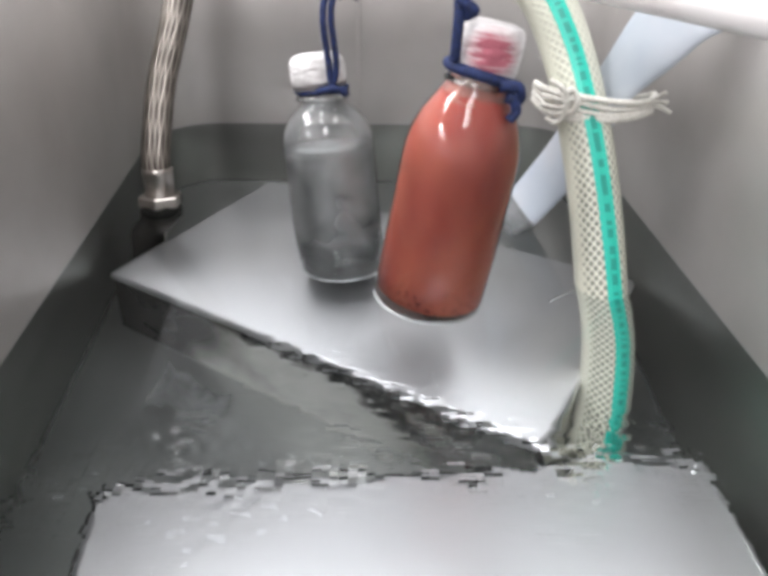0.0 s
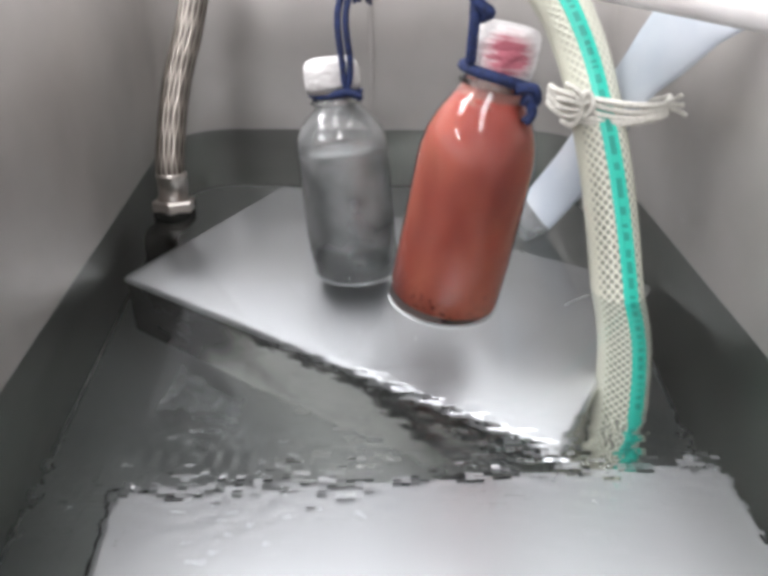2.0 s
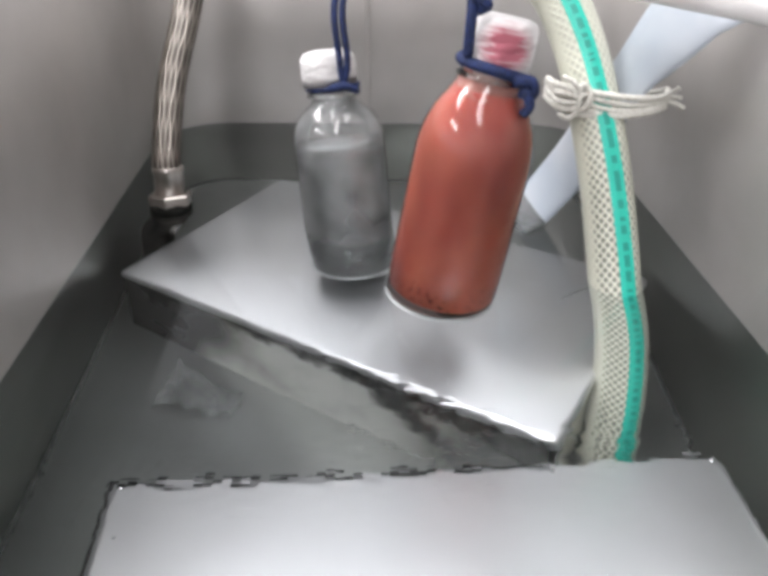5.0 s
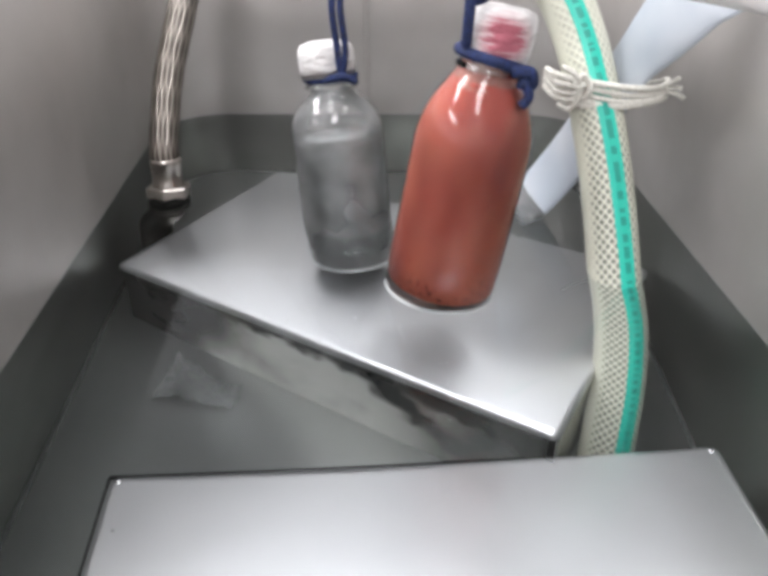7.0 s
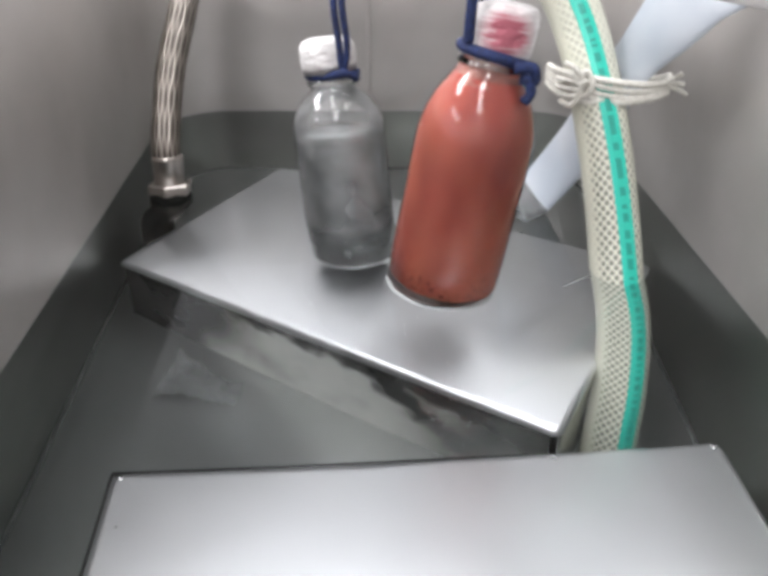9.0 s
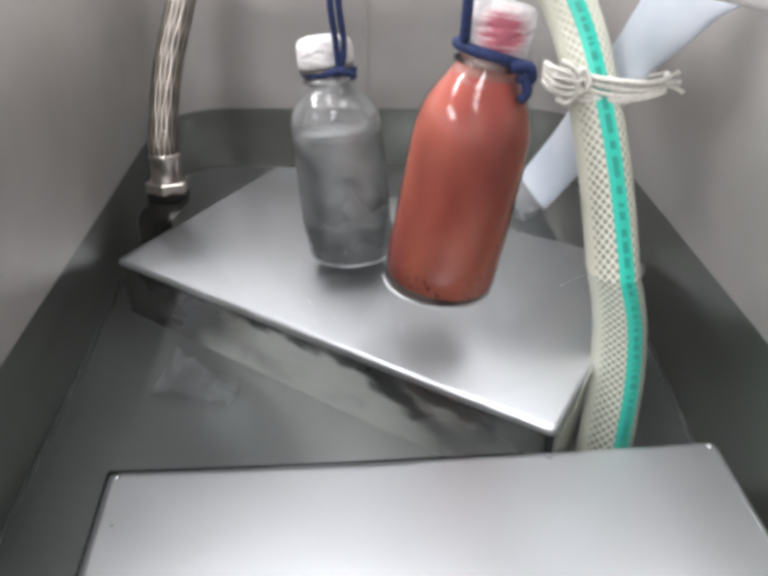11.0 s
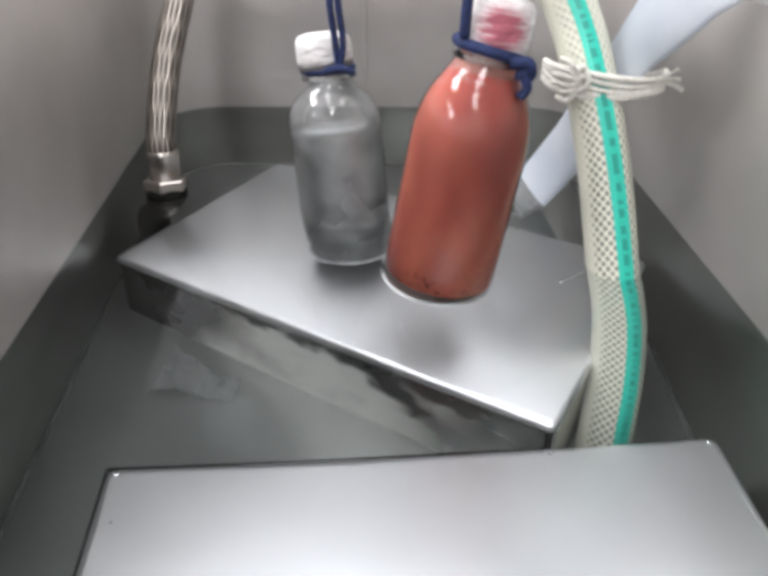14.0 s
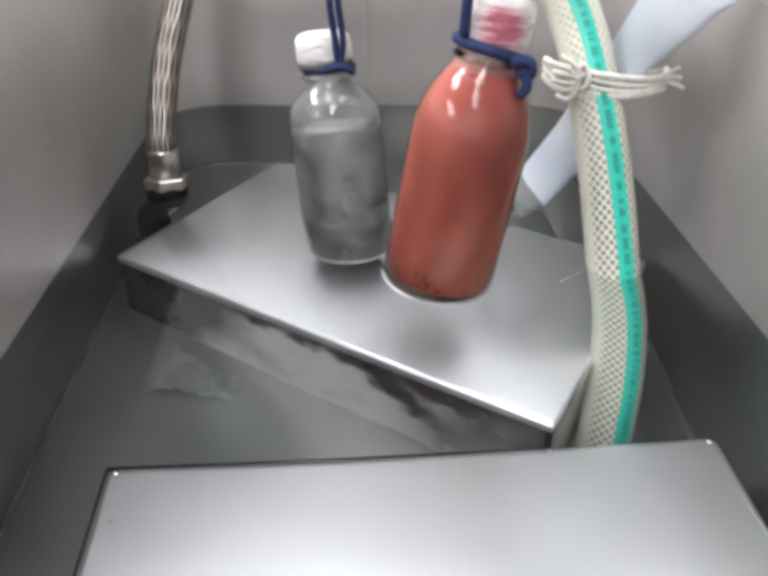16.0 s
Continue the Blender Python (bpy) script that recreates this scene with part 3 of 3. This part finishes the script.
def cords():
    c = thing("cord", "dark blue cord holding the clear bottle", "cord", pose(0, 0, 0), "blue cords")
    neck = CLEAR_AT @ Vector((0, 0, CLEAR_RING))
    tie = CLEAR_AT @ Vector((0.0065, -0.0145, CLEAR_RING + 0.001))
    top = rod_point(0.392)
    part("neck_loop", tube([CLEAR_AT @ p for p in ring_line(0.0134, CLEAR_RING, 0.0)], 0.0014, 8, cap=False), M_CORD, c)
    part("knot", tube(spline([tie + Vector((-0.008, 0.001, -0.002)), tie + Vector((0, -0.002, 0.001)), tie + Vector((0.007, 0.0, -0.002))], 5), 0.0019, 8), M_CORD, c)
    for dx in (-0.0016, 0.0021):
        part("strand", tube(spline([tie, tie + Vector((dx, 0.001, 0.012)), Vector((tie.x + dx - 0.001, tie.y + 0.004, 0.118)), top + Vector((dx, -0.009, 0))], 6), 0.0016, 8), M_CORD, c)
    part("rod_loop", tube([top + Vector((0.0082 * math.cos(a), 0.0048 * math.cos(a), 0.0095 * math.sin(a))) for a in [i * math.pi / 12 for i in range(25)]], 0.002, 8, cap=False), M_CORD, c)
    rng = random.Random(11)
    for k in range(9):
        p = Vector((-0.0165 + 0.0014 * k, 0.371 + 0.003 * rng.random(), 0.127))
        q = p + Vector((rng.uniform(-0.001, 0.001), -0.001, -0.0095 - 0.003 * rng.random()))
        part("frayed_end", tube(spline([top + Vector((-0.004, -0.009, 0)), p, q], 5), 0.0008, 6), M_CORD, c)
    d = thing("cord", "thick dark blue cord knotted round the red bottle's neck", "cord", pose(0, 0, 0), "blue cords")
    part("neck_loop", tube([RED_AT @ p for p in ring_line(0.0138, RED_RING, -0.0025, wav=0.001)], 0.0024, 8, cap=False), M_CORD, d)
    tie = RED_AT @ Vector((-0.0125, -0.0085, RED_RING + 0.004))
    top = rod_point(0.318)
    part("strand", tube(spline([tie, tie + Vector((0.0005, -0.001, 0.015)), tie + Vector((0.0015, 0.004, 0.026)), top + Vector((0, -0.0095, -0.001))], 8), 0.0022, 8), M_CORD, d)
    knot = [tie + Vector((0.003 + 0.003 * math.sin(k * 1.7), -0.001 + 0.002 * math.cos(k * 2.3), 0.0165 + 0.0026 * k)) for k in range(7)]
    part("knot", tube(spline(knot, 5), 0.0023, 8), M_CORD, d)
    part("rod_loop", tube([top + Vector((0.0082 * math.cos(a), 0.0048 * math.cos(a), 0.0095 * math.sin(a))) for a in [i * math.pi / 12 for i in range(25)]], 0.0023, 8, cap=False), M_CORD, d)
    e = RED_AT @ Vector((0.0105, -0.0125, RED_RING - 0.002))
    part("knot", tube(spline([e + Vector((-0.004, -0.001, 0.001)), e + Vector((0.003, -0.002, 0.001)), e + Vector((0.004, -0.001, -0.004)), e + Vector((-0.001, -0.002, -0.003))], 5), 0.0024, 8), M_CORD, d)
    part("loose_end", tube(spline([e + Vector((0.001, -0.002, -0.002)), e + Vector((0.003, -0.003, -0.008)), e + Vector((0.0005, -0.003, -0.012))], 5), 0.0021, 8), M_CORD, d)


# ---- hoses ----
HOSE = [(0.040, 0.412, 0.182), (0.0615, 0.389, 0.147), (0.0765, 0.374, 0.124), (0.086, 0.3647, 0.1094), (0.0957, 0.349, 0.0839), (0.1037, 0.3249, 0.0448), (0.1086, 0.2985, 0.000),
        (0.1100, 0.281, -0.033), (0.1075, 0.265, -0.065), (0.1035, 0.253, -0.092), (0.1015, 0.247, -0.1135)]


def big_hose():
    h = thing("braided_hose", "clear braided plastic hose with a green printed stripe", "hose", pose(0, 0, 0))
    line = spline(HOSE, 28)
    part("tube_wall", tube(line, 0.0122, 32, first=(1, 0, 0)), M_HOSE, h)
    a0 = 0.160
    turn = [0.075 * min(1, max(0, (p.z + 0.03) / 0.16)) for p in line]
    part("stripe", tube(line, 0.0122, 6, first=(1, 0, 0), arc=(a0 - 0.008, a0 + 0.092), lift=0.0002, twist=turn), M_STRIPE, h, "green stripe along the hose")
    rng = random.Random(4)
    fr = frames_along(line)
    i = 3
    while i < len(line) - 7:
        n = rng.choice((1, 2, 3, 5))
        bm = tube(line[i:i + n + 1], 0.0122, 2, first=tuple(fr[i][1]), arc=(a0 + 0.024, a0 + 0.058), lift=0.0005, twist=turn[i:i + n + 1])
        part("print_bar", bm, M_INK, h)
        i += n + rng.choice((1, 2))


def flex_hose():
    h = thing("flexible_pipe", "braided steel flexible pipe with a hex nut", "pipe", pose(0, 0, 0))
    pts = [(-0.085, 0.60, 0.30), (-0.098, 0.50, 0.215), (-0.1050, 0.448, 0.130), (-0.1112, 0.4334, 0.0971), (-0.1192, 0.4119, 0.0621), (-0.1219, 0.392, 0.030), (-0.1215, 0.386, 0.016)]
    part("braid", tube(spline(pts, 12), 0.0080, 24), M_FLEX, h)
    base = pose(-0.1212, 0.384, 0.0, -9, 0, 0)
    part("ferrule", lathe([(0.0, 0.0225), (0.0080, 0.0225), (0.0088, 0.0220), (0.0089, 0.0195), (0.0084, 0.0190), (0.0084, 0.0090), (0.0090, 0.0080), (0.0090, 0.004), (0.0, 0.004)], 32), M_FITTING, h, "plain steel ferrule", at=base)
    bm = bmesh.new()
    bmesh.ops.create_cone(bm, cap_ends=True, segments=6, radius1=0.0128, radius2=0.0128, depth=0.006)
    bmesh.ops.bevel(bm, geom=bm.edges[:], offset=0.0007, segments=1, affect="EDGES")
    part("hex_nut", finish(bm, False), M_FITTING, h, "six-sided steel nut", at=base @ pose(0, 0, 0.004))
    part("collar", lathe([(0.0, 0.001), (0.0112, 0.001), (0.0118, -0.003), (0.0118, -0.012), (0.0104, -0.015), (0, -0.015)], 24), M_DARK, h, "dark collar below the nut", at=base @ pose(0, 0, 0.001))
    down = [base @ Vector((0, 0, -0.012)), Vector((-0.1265, 0.391, -0.030)), Vector((-0.136, 0.400, -0.052)), Vector((-0.1395, 0.405, -0.080)), Vector((-0.1395, 0.406, BED + 0.0005))]
    part("lower_pipe", tube(spline(down, 8), 0.0102, 20), M_DARK, h, "dark pipe that runs down into the water")


STRAP = [(0.215, 0.300, 0.128), (0.160, 0.309, 0.1420), (0.1350, 0.3183, 0.127), (0.1260, 0.3254, 0.114), (0.1140, 0.345, 0.0830), (0.1010, 0.3620, 0.040), (0.0825, 0.3680, 0.008), (0.073, 0.3705, -0.008)]


def ring_round(line, widths):
    t, a, b = frames_along(line, (0.5, 0.5, 0.7))[-1]
    w = widths[-1]
    return [line[-1] + a * w * math.cos(k * math.pi / 12) + b * w * 0.25 * math.sin(k * math.pi / 12) for k in range(25)]


def strap():
    line = spline(STRAP, 8)
    widths = [0.0215 - 0.0095 * i / len(line) - 0.0035 * math.exp(-((i - 32) / 4) ** 2) for i in range(len(line))]
    s = thing("plastic_tube", "flattened milky white plastic tube tied to the hose", "tube", pose(0, 0, 0))
    n = len(line) - 9
    part("tube_wall", tube(line[:n + 1], widths[:n + 1], 24, first=(0.5, 0.5, 0.7), flat=0.25, cap=False), M_STRAP, s)
    side = frames_along(line, (0.5, 0.5, 0.7))[n][1]
    part("wet_end", tube(line[n:], widths[n:], 24, first=tuple(side), flat=0.25, cap=False), M_WET_END, s, "clear wet end of the tube")
    rim = [line[-1] + (q - line[-1]) for q in ring_round(line, widths)]
    part("open_end", tube(rim, 0.0006, 6, cap=False), M_WET_END, s, "thick open end of the tube")
    side = [p + f[1] * w * 0.99 for p, f, w in zip(line, frames_along(line, (0.5, 0.5, 0.7)), widths)]
    part("fold", tube(side[:n], 0.0009, 6), M_STRAP, s, "sharp fold along the flattened tube")


def twine():
    w = thing("twine", "cream twine wound round hose and plastic tube", "twine", pose(0, 0, 0))
    a, b = Vector((0.0935, 0.3465, 0.078)), Vector((0.1165, 0.345, 0.0775))
    mid = (a + b) / 2
    rng = random.Random(2)
    for k in range(5):
        dz = -0.0045 + 0.0021 * k
        pts = []
        for i in range(25):
            t = 2 * math.pi * i / 24
            x = 0.0285 * math.cos(t)
            y = -0.0178 * math.sin(t) * (1 - 0.25 * max(0, math.cos(t)))
            pts.append(mid + Vector((x, y, dz + 0.0014 * math.sin(2 * t + k) - 0.08 * x - 0.003 * max(0, math.sin(t)) - 0.011 * max(0, -math.sin(t)))))
        part("strand", tube(pts, 0.0013 + 0.0003 * rng.random(), 8, cap=False), M_TWINE, w)
    knot = mid + Vector((-0.0155, -0.0165, 0.0005))
    coil = [knot + Vector((0.0030 * math.cos(k * 0.9), -0.0012 + 0.0012 * math.sin(k * 1.7), 0.0042 * math.sin(k * 0.9) + 0.0006 * k - 0.003)) for k in range(12)]
    part("knot", tube(spline(coil, 5), 0.0013, 8), M_TWINE, w, "tight knot of cream twine")
    for k in range(6):
        lift = 0.0088 - 0.0034 * k
        d = Vector((-0.0120 - 0.0015 * rng.random() + 0.0018 * abs(k - 2.5), 0.003 + 0.002 * rng.random(), lift))
        bend = Vector((-0.005, -0.0025, lift * (0.75 + 0.4 * rng.random())))
        part("loose_end", tube(spline([knot, knot + bend, knot + d], 6), 0.0011 + 0.0003 * rng.random(), 8), M_TWINE, w)
    e = mid + Vector((0.026, -0.004, -0.002))
    for k in range(3):
        d = Vector((0.006 + 0.002 * k, -0.002, 0.005 - 0.005 * k))
        part("loose_end", tube(spline([e - Vector((0.006, 0.003, 0)), e + d * 0.5, e + d], 5), 0.0011, 6), M_TWINE, w)


def film_scrap():
    """A crumpled sheet: two folds stand up, and a low tail lies beside them."""
    cols, rows = 30, 18
    bm = bmesh.new()
    grid = []
    for j in range(rows + 1):
        line = []
        for i in range(cols + 1):
            u, v = 2 * i / cols - 1, 2 * j / rows - 1
            q = Vector((u * 2.1, v * 1.5, 0.3))
            crease = abs(noise.noise(q * 1.3)) + 0.5 * abs(noise.noise(q * 3.1))
            stand = 0.023 * math.exp(-((u + 0.55) / 0.38) ** 2) + 0.006 * math.exp(-((u - 0.35) / 0.5) ** 2)
            x = 0.020 * u + 0.004 * noise.noise(q + Vector((5, 0, 0)))
            y = 0.0105 * v * (1 - 0.35 * u) + 0.004 * noise.noise(q + Vector((0, 7, 0)))
            line.append(bm.verts.new((x, y, stand * (1 - 0.5 * v * v) * (0.35 + 1.1 * crease) + 0.005 * crease)))
        grid.append(line)
    for a, b in zip(grid, grid[1:]):
        for i in range(cols):
            bm.faces.new((a[i], a[i + 1], b[i + 1], b[i]))
    z = min(v.co.z for v in bm.verts)
    bmesh.ops.solidify(bm, geom=bm.faces[:], thickness=0.0003)
    ob = part("plastic_scrap", finish(bm, False), M_BAG, at=pose(-0.092, 0.291, BED - z + 0.0006, 0, 0, -16))
    tagged(ob, "crumpled clear plastic scrap on the bath's bottom", "plastic scrap")


# ---- water: one still sheet, with small plates where the ripples run ----
SOURCES = [(-0.066, 0.183, 0.017, 15.0), (-0.012, 0.176, 0.012, 22.0), (0.068, 0.181, 0.009, 20.0), (0.050, 0.197, 0.011, 6.5), (0.030, 0.208, 0.011, 6.5), (0.008, 0.221, 0.011, 6.0), (-0.014, 0.233, 0.011, 5.0),
           (-0.036, 0.246, 0.010, 4.0), (-0.097, 0.170, 0.011, 17.0), (-0.038, 0.173, 0.012, 18.0), (0.030, 0.178, 0.009, 18.0), (0.100, 0.185, 0.011, 17.0), (0.062, 0.152, 0.016, 4.5), (-0.104, 0.150, 0.012, 3.0), (-0.055, 0.152, 0.014, 3.5), (0.116, 0.160, 0.012, 4.0)]
CELL_W, CELL_D, GRID_X, GRID_Y, COLS, ROWS, MOST = 0.0030, 0.0017, -0.1245, 0.1164, 84, 82, 285
PLATES = []


def swell(x, y):
    """How strongly the water moves at a place, in degrees."""
    return sum(a * math.exp(-((x - sx) ** 2 + (y - sy) ** 2) / (2 * s * s)) for sx, sy, s, a in SOURCES)


def nearest(x, y):
    return min(range(len(SOURCES)), key=lambda n: (x - SOURCES[n][0]) ** 2 + (y - SOURCES[n][1]) ** 2)


def water():
    xs = [X0 + 0.0004] + [GRID_X + CELL_W * i for i in range(COLS + 1)] + [X1 - 0.0004]
    ys = [Y0 + 0.0004] + [GRID_Y + CELL_D * j for j in range(ROWS + 1)] + [Y1 - 0.0004]
    cells = {(i, j): (GRID_X + (i + 0.5) * CELL_W, GRID_Y + (j + 0.5) * CELL_D) for i in range(COLS) for j in range(ROWS)}
    moving, share = set(), collections.Counter()
    for k in sorted(cells, key=lambda k: -swell(*cells[k])):
        n = nearest(*cells[k])
        if share[n] < MOST and swell(*cells[k]) > 0.7:
            moving.add(k)
            share[n] += 1
    bm = bmesh.new()
    vs = [[bm.verts.new((x + (lean(y, 0) if x in (xs[0], xs[-1]) else 0), y, 0)) for y in ys] for x in xs]
    for i in range(len(xs) - 1):
        for j in range(len(ys) - 1):
            if (i - 1, j - 1) not in moving:
                bm.faces.new((vs[i][j], vs[i + 1][j], vs[i + 1][j + 1], vs[i][j + 1]))
    sheet = part("water", bm, M_WATER)
    tagged(sheet, "clear water with small ripples that die away", "water", kind="structure")
    sheet.visible_shadow = False
    bm = bmesh.new()
    bm.faces.new([bm.verts.new((sx * CELL_W / 2, sy * CELL_D / 2, 0)) for sx, sy in ((-1, -1), (1, -1), (1, 1), (-1, 1))])
    me = mesh_of("ripple", bm, M_WATER)
    fields = []
    for _ in SOURCES:
        fields.append(new("ripple_field"))
        fields[-1].empty_display_size = 0.005
        fields[-1].parent = sheet
    for k in sorted(moving):
        ob = new("ripple", me)
        ob.parent = fields[nearest(*cells[k])]
        ob.visible_shadow = False
        ob.location = (*cells[k], 0)
        PLATES.append(ob)


CHOP = [(0.20, 0.98, 0.0054, 0.62), (-0.35, 0.94, 0.0068, 0.50), (0.60, 0.80, 0.0080, 0.40), (-0.75, 0.66, 0.0094, 0.36)]


def chop(x, y, t):
    """The slopes of short waves that cross, in gusts, at a place and time, along x and y."""
    gust = 0.35 + 1.5 * abs(noise.noise(Vector((x / 0.022, y / 0.012, 0.9 * t))))
    sx = sy = 0.0
    for n, (dx, dy, length, share) in enumerate(CHOP):
        k = share * gust * math.sin(2 * math.pi * ((x * dx + y * dy) / length + (1.9 + 0.37 * n) * t + 0.31 * n))
        sx, sy = sx + k * dx, sy + k * dy
    return sx, sy


def rings(x, y, t):
    """The slopes of rings that run outwards from the drip."""
    away = Vector((x - SOURCES[0][0], y - SOURCES[0][1], 0))
    k = math.sin(2 * math.pi * (away.length / 0.0060 - 2.6 * t))
    return k * away.x / (away.length + 1e-4), k * away.y / (away.length + 1e-4)


def motions():
    times = [0.1 * k for k in range(57)] + [16.0]
    for ob in PLATES:
        p = Vector(ob.location)
        size = min(0.8 + swell(p.x, p.y), 20.0)
        near = math.exp(-((p.x - SOURCES[0][0]) ** 2 + (p.y - SOURCES[0][1]) ** 2) / 0.0006)
        rows = []
        for t in times:
            fade = 1.0 if t < 4.3 else max(0.0, 1 - (t - 4.3) / 1.3) ** 1.5
            if fade > 0:
                (ax, ay), (bx, by) = chop(p.x, p.y, t), rings(p.x, p.y, t)
                sx, sy = (1.2 * (1 - near) * ax + 1.6 * near * bx) * size * fade, (1.2 * (1 - near) * ay + 1.6 * near * by) * size * fade
            else:
                sx = sy = 0.0
            rows.append((t, pose(p.x, p.y, 0, sy, -sx, 0)))
        walk(ob, rows)


room()
ceiling_lamps()
counter()
water_bath()
covers()
bottles()
rod()
cords()
big_hose()
flex_hose()
strap()
twine()
film_scrap()
water()
motions()
